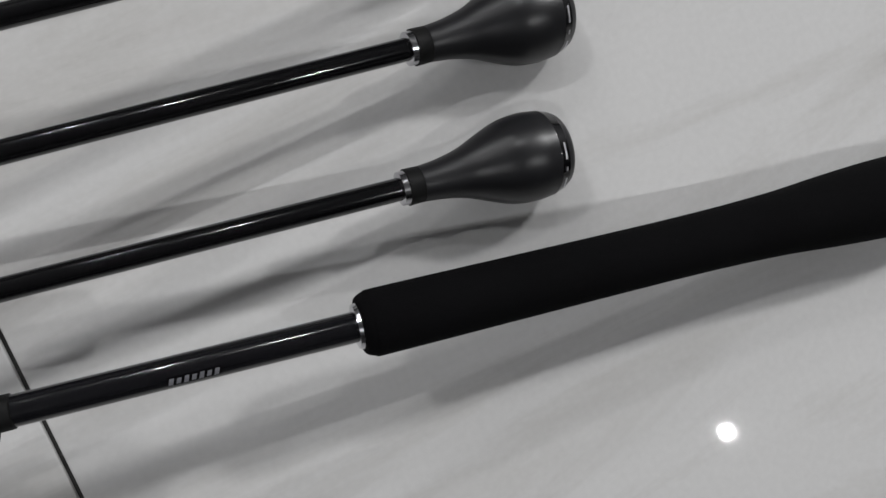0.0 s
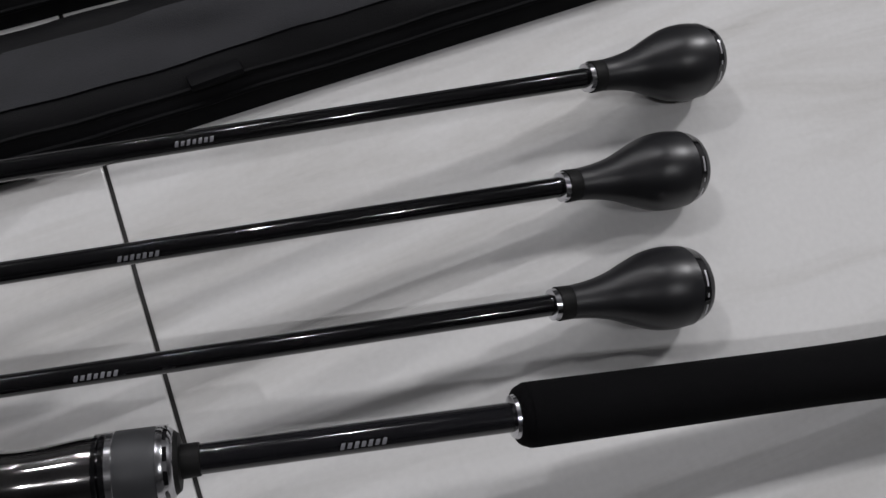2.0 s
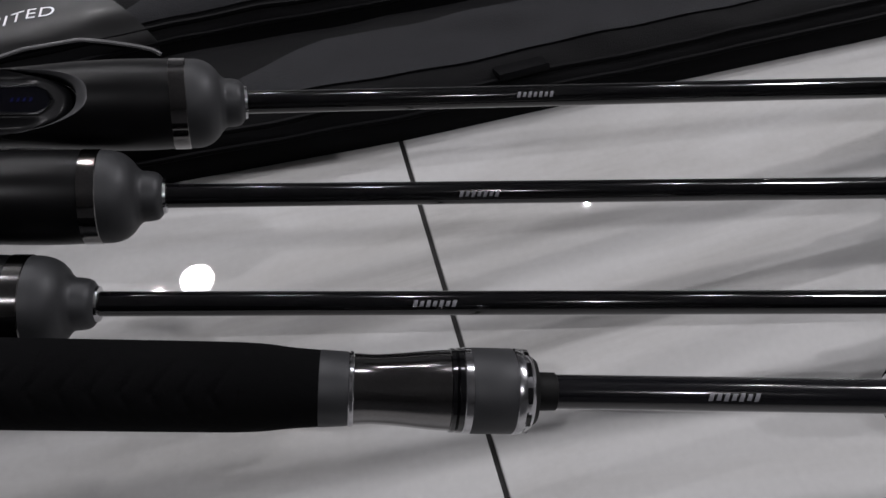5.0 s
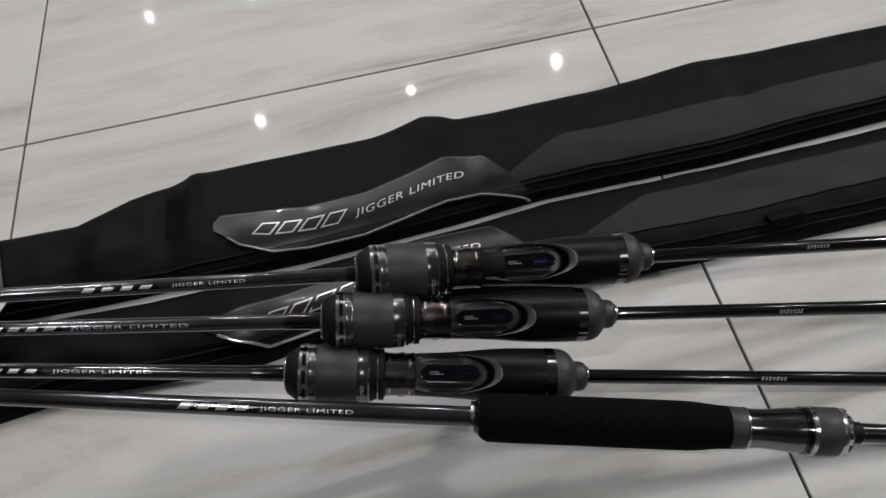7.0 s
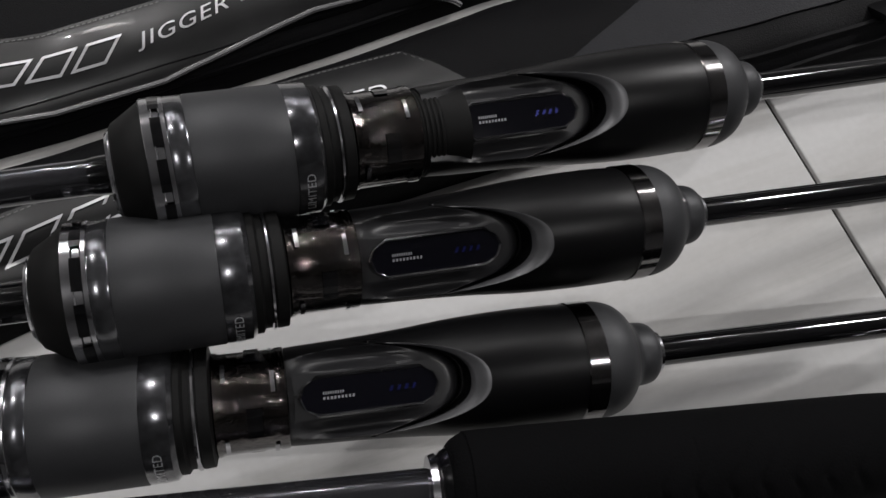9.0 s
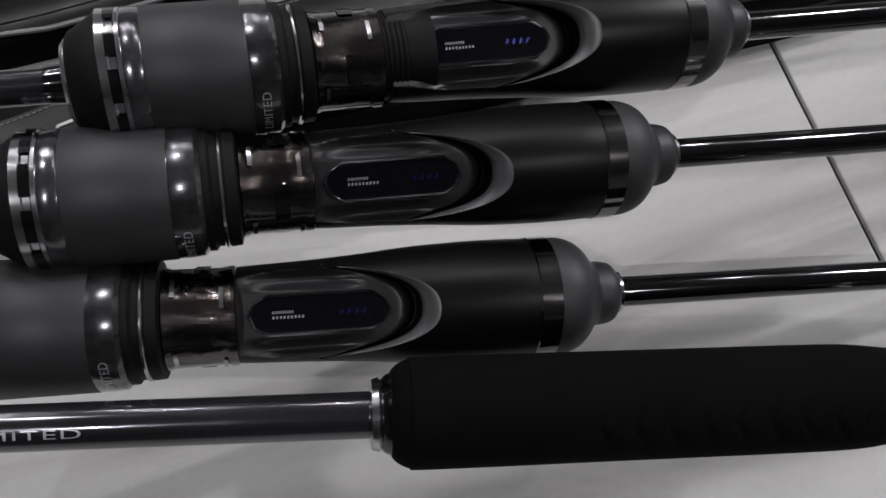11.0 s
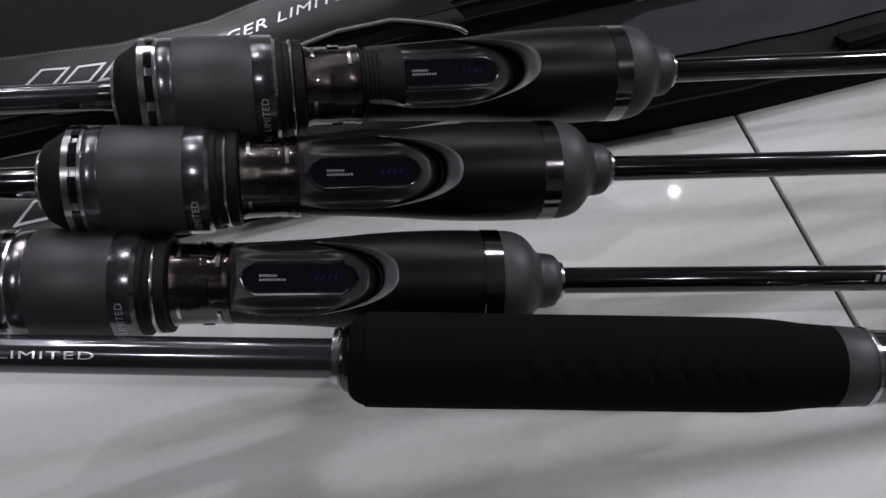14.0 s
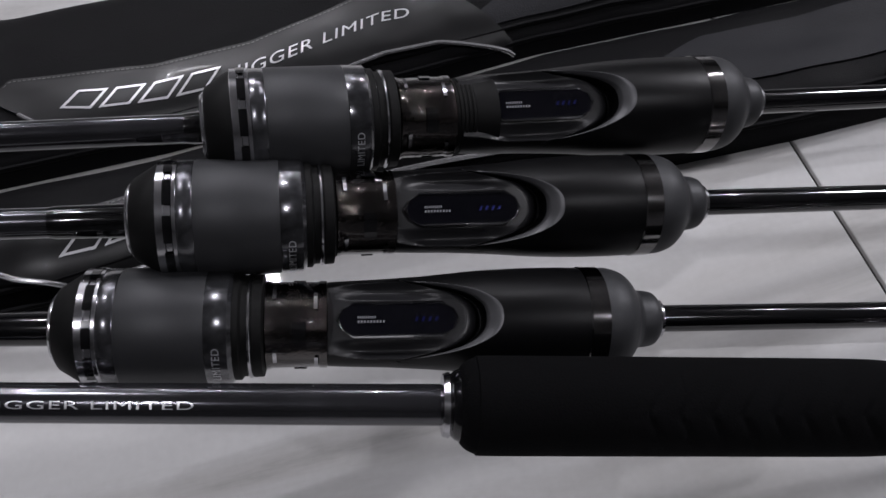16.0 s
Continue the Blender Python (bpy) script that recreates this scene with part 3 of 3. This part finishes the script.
    prof = rounded([(0.515, 0.0190), (0.519, 0.0180), (0.523, 0.0120), (0.5235, 0.002)], 4)
    part("butt_cap", lathe([tuple(p) for p in prof], 48), M_RUBBER, rod, "rubber butt cap")
    # reel foot hood under the seat
    bm = box(-0.012, 0.030, -0.006, 0.006, -0.0185, -0.010, 0.003)
    part("foot_hood", bm, M_GLOSS, rod, "black hood for the reel foot")
    return rod


foam_rod()


# ---- the padded sleeves ----
def curve_at(points, x):
    return float(np.interp(x, [p[0] for p in points], [p[1] for p in points]))


class Sleeve:
    def __init__(self, top, bottom, height, seed, bulges):
        self.top, self.bottom, self.height, self.seed, self.bulges = top, bottom, height, seed, bulges

    def edge(self, x, v):
        a, b = curve_at(self.bottom, x), curve_at(self.top, x)
        return a + (b - a) * v

    def z(self, x, y):
        a, b = curve_at(self.bottom, x), curve_at(self.top, x)
        v = min(1.0, max(0.0, (y - a) / (b - a)))
        body = (1 - abs(2 * v - 1) ** 3.2) ** 0.55
        h = self.height
        for bx, wx, bv, wv, hh in self.bulges:
            h += hh * math.exp(-((x - bx) / wx) ** 2 - ((v - bv) / wv) ** 2)
        soft = 1 - 0.75 * math.exp(-((x + 0.27) / 0.15) ** 4)
        fold = soft * 0.0035 * noise.noise((x * 9 + self.seed, y * 22, self.seed)) + soft * 0.0022 * noise.noise((x * 26 + y * 30, y * 40 - x * 14, self.seed + 3))
        return 0.0015 + body * max(0.004, h + fold)


def sheet(sl, x0, x1, nx, v0, v1, nv, lift, closed=False):
    """A piece of cloth on the sleeve's upper side; v0 and v1 are functions of x, from 0 at the near edge to 1 at the far one."""
    bm = bmesh.new()
    rows = []
    for i in range(nx + 1):
        x = x0 + (x1 - x0) * i / nx
        row = []
        for j in range(nv + 1):
            v = v0(x) + (v1(x) - v0(x)) * j / nv
            y = sl.edge(x, v)
            row.append(bm.verts.new((x, y, sl.z(x, y) + lift)))
        rows.append(row)
    for a, b in zip(rows, rows[1:]):
        for j in range(nv):
            bm.faces.new((a[j], b[j], b[j + 1], a[j + 1]))
    if closed:
        loop = [r[0] for r in rows] + rows[-1][1:] + [r[-1] for r in rows[-2::-1]] + rows[0][-2:0:-1]
        low = [bm.verts.new((v.co.x, v.co.y, 0.0005)) for v in loop]
        n = len(loop)
        for i in range(n):
            j = (i + 1) % n
            bm.faces.new((loop[i], loop[j], low[j], low[i]))
        bm.faces.new(low)
    else:
        geom = bmesh.ops.extrude_face_region(bm, geom=bm.faces[:])
        bmesh.ops.translate(bm, vec=(0, 0, -abs(lift) * 0.8), verts=[g for g in geom["geom"] if isinstance(g, bmesh.types.BMVert)])
    return bm


def cord(points, r, seg=8):
    bm = bmesh.new()
    rings = []
    n = len(points)
    for i, p in enumerate(points):
        a, b = Vector(points[max(0, i - 1)]), Vector(points[min(n - 1, i + 1)])
        d = (b - a).normalized()
        s = d.cross(Vector((0, 0, 1))).normalized()
        u = s.cross(d)
        rings.append([bm.verts.new(Vector(p) + r * (math.cos(2 * math.pi * k / seg) * s + math.sin(2 * math.pi * k / seg) * u)) for k in range(seg)])
    for a, b in zip(rings, rings[1:]):
        for k in range(seg):
            bm.faces.new((a[k], a[(k + 1) % seg], b[(k + 1) % seg], b[k]))
    bm.faces.new(rings[0])
    bm.faces.new(rings[-1])
    return bm


def rod_sleeve(label, sl, x_left, x_right, lab_top, lab_bottom, lab_x0, lab_x1, band_low, band_high, band_x0, words, seams):
    bag = tagged(new("rod_sleeve"), label, "rod bag", "padded rod sleeves")
    nx = int((x_right - x_left) / 0.006)
    part("body", sheet(sl, x_left, x_right, nx, lambda x: 0.0, lambda x: 1.0, 36, 0.0, closed=True), M_FABRIC, bag, "black padded nylon")
    part("side_panel", sheet(sl, band_x0, x_right, int((x_right - band_x0) / 0.008), lambda x: band_low, lambda x: band_high if x > band_x0 + 0.07 else band_low + 0.02 + (band_high - band_low - 0.02) * max(0.05, (x - band_x0) / 0.07), 12, 0.0012), M_PANEL, bag, "charcoal nylon panel")
    for v in seams:
        pts = []
        for i in range(220):
            x = x_left + 0.02 + (x_right - x_left - 0.04) * i / 219
            y = sl.edge(x, v)
            pts.append((x, y, sl.z(x, y) + 0.0006))
        part("seam_cord", cord(pts, 0.0016, 6), M_FABRIC, bag, "rolled black seam")

    def lv(points):
        def f(x):
            a, b = curve_at(sl.bottom, x), curve_at(sl.top, x)
            return (curve_at(points, x) - a) / (b - a)
        return f
    patch = part("label_patch", sheet(sl, lab_x0, lab_x1, 90, lv(lab_bottom), lv(lab_top), 16, 0.0022), M_VINYL, bag, "glossy dark vinyl label")
    pts = []
    for i in range(90):
        x = lab_x0 + 0.012 + (lab_x1 - lab_x0 - 0.012) * i / 89
        y = curve_at(lab_bottom, x)
        pts.append((x, y - 0.0004, sl.z(x, y) + 0.0030))
    part("piping", cord(pts, 0.0013), M_PIPING, patch, "bright silver piping")
    bm = bmesh.new()
    for i in range(95):
        x = lab_x0 + 0.004 + (lab_x1 - lab_x0 - 0.03) * i / 95
        y0, y1 = curve_at(lab_top, x) - 0.002, curve_at(lab_top, x + 0.0016) - 0.002
        z = sl.z(x, y0) + 0.0026
        vs = [bm.verts.new(c) for c in ((x, y0 - 0.0003, z), (x + 0.0016, y1 - 0.0003, z), (x + 0.0016, y1 + 0.0003, z), (x, y0 + 0.0003, z))]
        bm.faces.new(vs)
    tagged(part("stitching", bm, M_STITCH, patch, "row of grey stitches"), kind="stuff")

    def on_label(bm, x_mid):
        for v in bm.verts:
            x = v.co.x + x_mid
            yl, yh = curve_at(lab_bottom, x), curve_at(lab_top, x)
            y = yl + (yh - yl) * 0.5 + v.co.y
            v.co = (x, y, sl.z(x, y) + 0.0027)
        return bm
    ox, ow, jx, jw = words
    # four outlined shapes for the series mark
    for k in range(4):
        step = ow / 4
        w, h, t = step * 0.80, 0.0115, 0.0013
        bm = bmesh.new()
        boxes = [(-w / 2, w / 2, -h / 2, -h / 2 + t), (-w / 2, w / 2, h / 2 - t, h / 2), (-w / 2, -w / 2 + t * 1.3, -h / 2, h / 2), (w / 2 - t * 1.3, w / 2, -h / 2, h / 2)]
        for bx0, bx1, by0, by1 in boxes:
            vs = [bm.verts.new((px + 0.9 * py, py, 0)) for px, py in ((bx0, by0), (bx1, by0), (bx1, by1), (bx0, by1))]
            bm.faces.new(vs)
        part("series_mark", on_label(bm, ox + step * (k + 0.5)), M_SILVER, patch, "silver outlined shape")
    bm = lettering("JIGGER LIMITED", 0.0118)
    xs = [v.co.x for v in bm.verts]
    f = jw / (max(xs) - min(xs))
    for v in bm.verts:
        v.co.y *= 0.82
        v.co.x = v.co.x * f + 0.25 * v.co.y
    part("label_lettering", on_label(bm, jx + jw / 2), M_SILVER, patch, "silver lettering")
    return bag


upper = Sleeve([(-0.95, -0.15), (-0.64, -0.128), (-0.53, -0.131), (-0.48, -0.111), (-0.405, -0.096), (-0.25, -0.096), (-0.2, -0.088), (-0.17, -0.097), (-0.02, -0.094), (0.07, -0.087), (0.255, -0.088), (0.9, -0.075)],
               [(-0.95, -0.205), (-0.51, -0.222), (-0.32, -0.222), (-0.19, -0.215), (-0.11, -0.208), (0.05, -0.209), (0.2, -0.201), (0.9, -0.17)], 0.022, 2.0,
               [(-0.19, 0.030, 0.95, 0.35, 0.014), (-0.418, 0.009, 0.75, 0.5, 0.010), (-0.445, 0.008, 0.6, 0.5, -0.006), (-0.50, 0.014, 0.4, 0.3, 0.007), (-0.165, 0.010, 0.75, 0.3, -0.006), (0.07, 0.03, 0.9, 0.3, 0.005), (0.095, 0.012, 0.6, 0.3, -0.004)])
lower = Sleeve([(-0.95, -0.215), (-0.51, -0.231), (-0.46, -0.233), (-0.32, -0.233), (-0.19, -0.226), (-0.11, -0.2175), (0.05, -0.217), (0.19, -0.2125), (0.9, -0.185)],
               [(-0.95, -0.36), (-0.62, -0.320), (-0.52, -0.306), (-0.44, -0.311), (-0.37, -0.313), (-0.31, -0.303), (-0.14, -0.302), (0.0, -0.306), (0.1, -0.304), (0.28, -0.302), (0.9, -0.29)], 0.022, 11.0,
               [(-0.2, 0.1, 0.4, 0.5, 0.010), (-0.38, 0.03, 0.5, 0.5, 0.006)])
rod_sleeve("black padded rod sleeve with a silver-lettered label, creased, on tiles", upper, -0.95, 0.9,
           [(-0.40, -0.176), (-0.393, -0.169), (-0.315, -0.180), (-0.263, -0.177), (-0.19, -0.157), (-0.155, -0.162), (-0.122, -0.205)],
           [(-0.40, -0.184), (-0.378, -0.203), (-0.351, -0.214), (-0.319, -0.2165), (-0.269, -0.2145), (-0.194, -0.202), (-0.163, -0.2015), (-0.122, -0.209)], -0.40, -0.122, 0.12, 0.45, -0.15,
           (-0.364, 0.080, -0.274, 0.100), (0.03, 0.09))
rod_sleeve("black padded rod sleeve with a silver-lettered label, under the rods", lower, -0.95, 0.9,
           [(-0.41, -0.282), (-0.40, -0.278), (-0.30, -0.262), (-0.22, -0.242), (-0.165, -0.244), (-0.13, -0.285)],
           [(-0.41, -0.286), (-0.385, -0.300), (-0.36, -0.307), (-0.316, -0.300), (-0.212, -0.290), (-0.15, -0.290), (-0.13, -0.290)], -0.41, -0.13, 0.30, 0.72, -0.10,
           (-0.362, 0.080, -0.274, 0.097), (0.05, 0.13))

# low black block on the lower sleeve, shaped in for a pocket's shadow
bm = box(-0.015, 0.015, -0.007, 0.007, -0.003, 0.002, 0.0025)
strap = tagged(link("pocket_shade", bm, M_FABRIC), "short black block standing in for a pocket's shadow on the rod sleeve", "strap")
strap.matrix_world = pose(0.072, -0.290, lower.z(0.072, -0.290) + 0.002, -25, 0, 4)

# hang tag and flap at the far end of the sleeves
tag = tagged(new("hang_tag"), "white printed card hang tag on the rod sleeve", "tag")
tag.matrix_world = pose(-0.598, -0.232, 0.050, 8, -4, -38)
part("card", box(-0.055, 0.035, -0.022, 0.022, -0.0004, 0.0004, 0.0002), M_CARD, tag, "white card")
for yy in (-0.014, -0.009, -0.004):
    bm = slats(-0.045, 0.04, 0.0022, 8, 0.8, 0, 0.0007)
    bmesh.ops.translate(bm, vec=(0, yy, 0), verts=bm.verts)
    part("print_bar", bm, M_CARD_GREY, tag)
part("print_patch", box(-0.004, 0.012, 0.004, 0.012, 0.0003, 0.0008), M_CARD_GOLD, tag, "ochre printed patch")
part("print_patch", box(0.014, 0.022, -0.014, -0.006, 0.0003, 0.0008), M_CARD_GREY, tag)
bm = box(-0.035, 0.035, -0.030, 0.030, -0.0015, 0.0015, 0.0012)
flap = tagged(link("cloth_flap", bm, M_SLATE), "slate grey nylon flap on the rod sleeve", "cloth")
flap.matrix_world = pose(-0.622, -0.178, upper.z(-0.622, -0.178) + 0.004, 0, 2, 12)

# ---- the tiled floor ----
bm = box(X0, X1, Y0, Y1, -0.05, -0.0025)
floor = tagged(link("floor", bm, M_GROUT, smooth=False), "polished pale grey porcelain tile floor with dark joints", "floor", kind="structure")
half = 0.2988
bm = box(-half, half, -half - 0.3, half + 0.3, -0.010, 0.0, 0.0009)
tile_mesh = bpy.data.meshes.new("tile")
bm.to_mesh(tile_mesh)
bm.free()
tile_mesh.materials.append(M_TILE)
for i in range(-7, 8):
    for j in range(-4, 5):
        cx, cy = -0.3 + 0.6 * i, 0.6 + 1.2 * j
        if X0 < cx - half and cx + half < X1 and Y0 < cy - 0.6 and cy + 0.6 < Y1 + 0.01:
            t = new("tile", tile_mesh)
            t.parent = floor
            t.location = (cx, cy, 0)
            t.rotation_euler = (0, 0, 0)
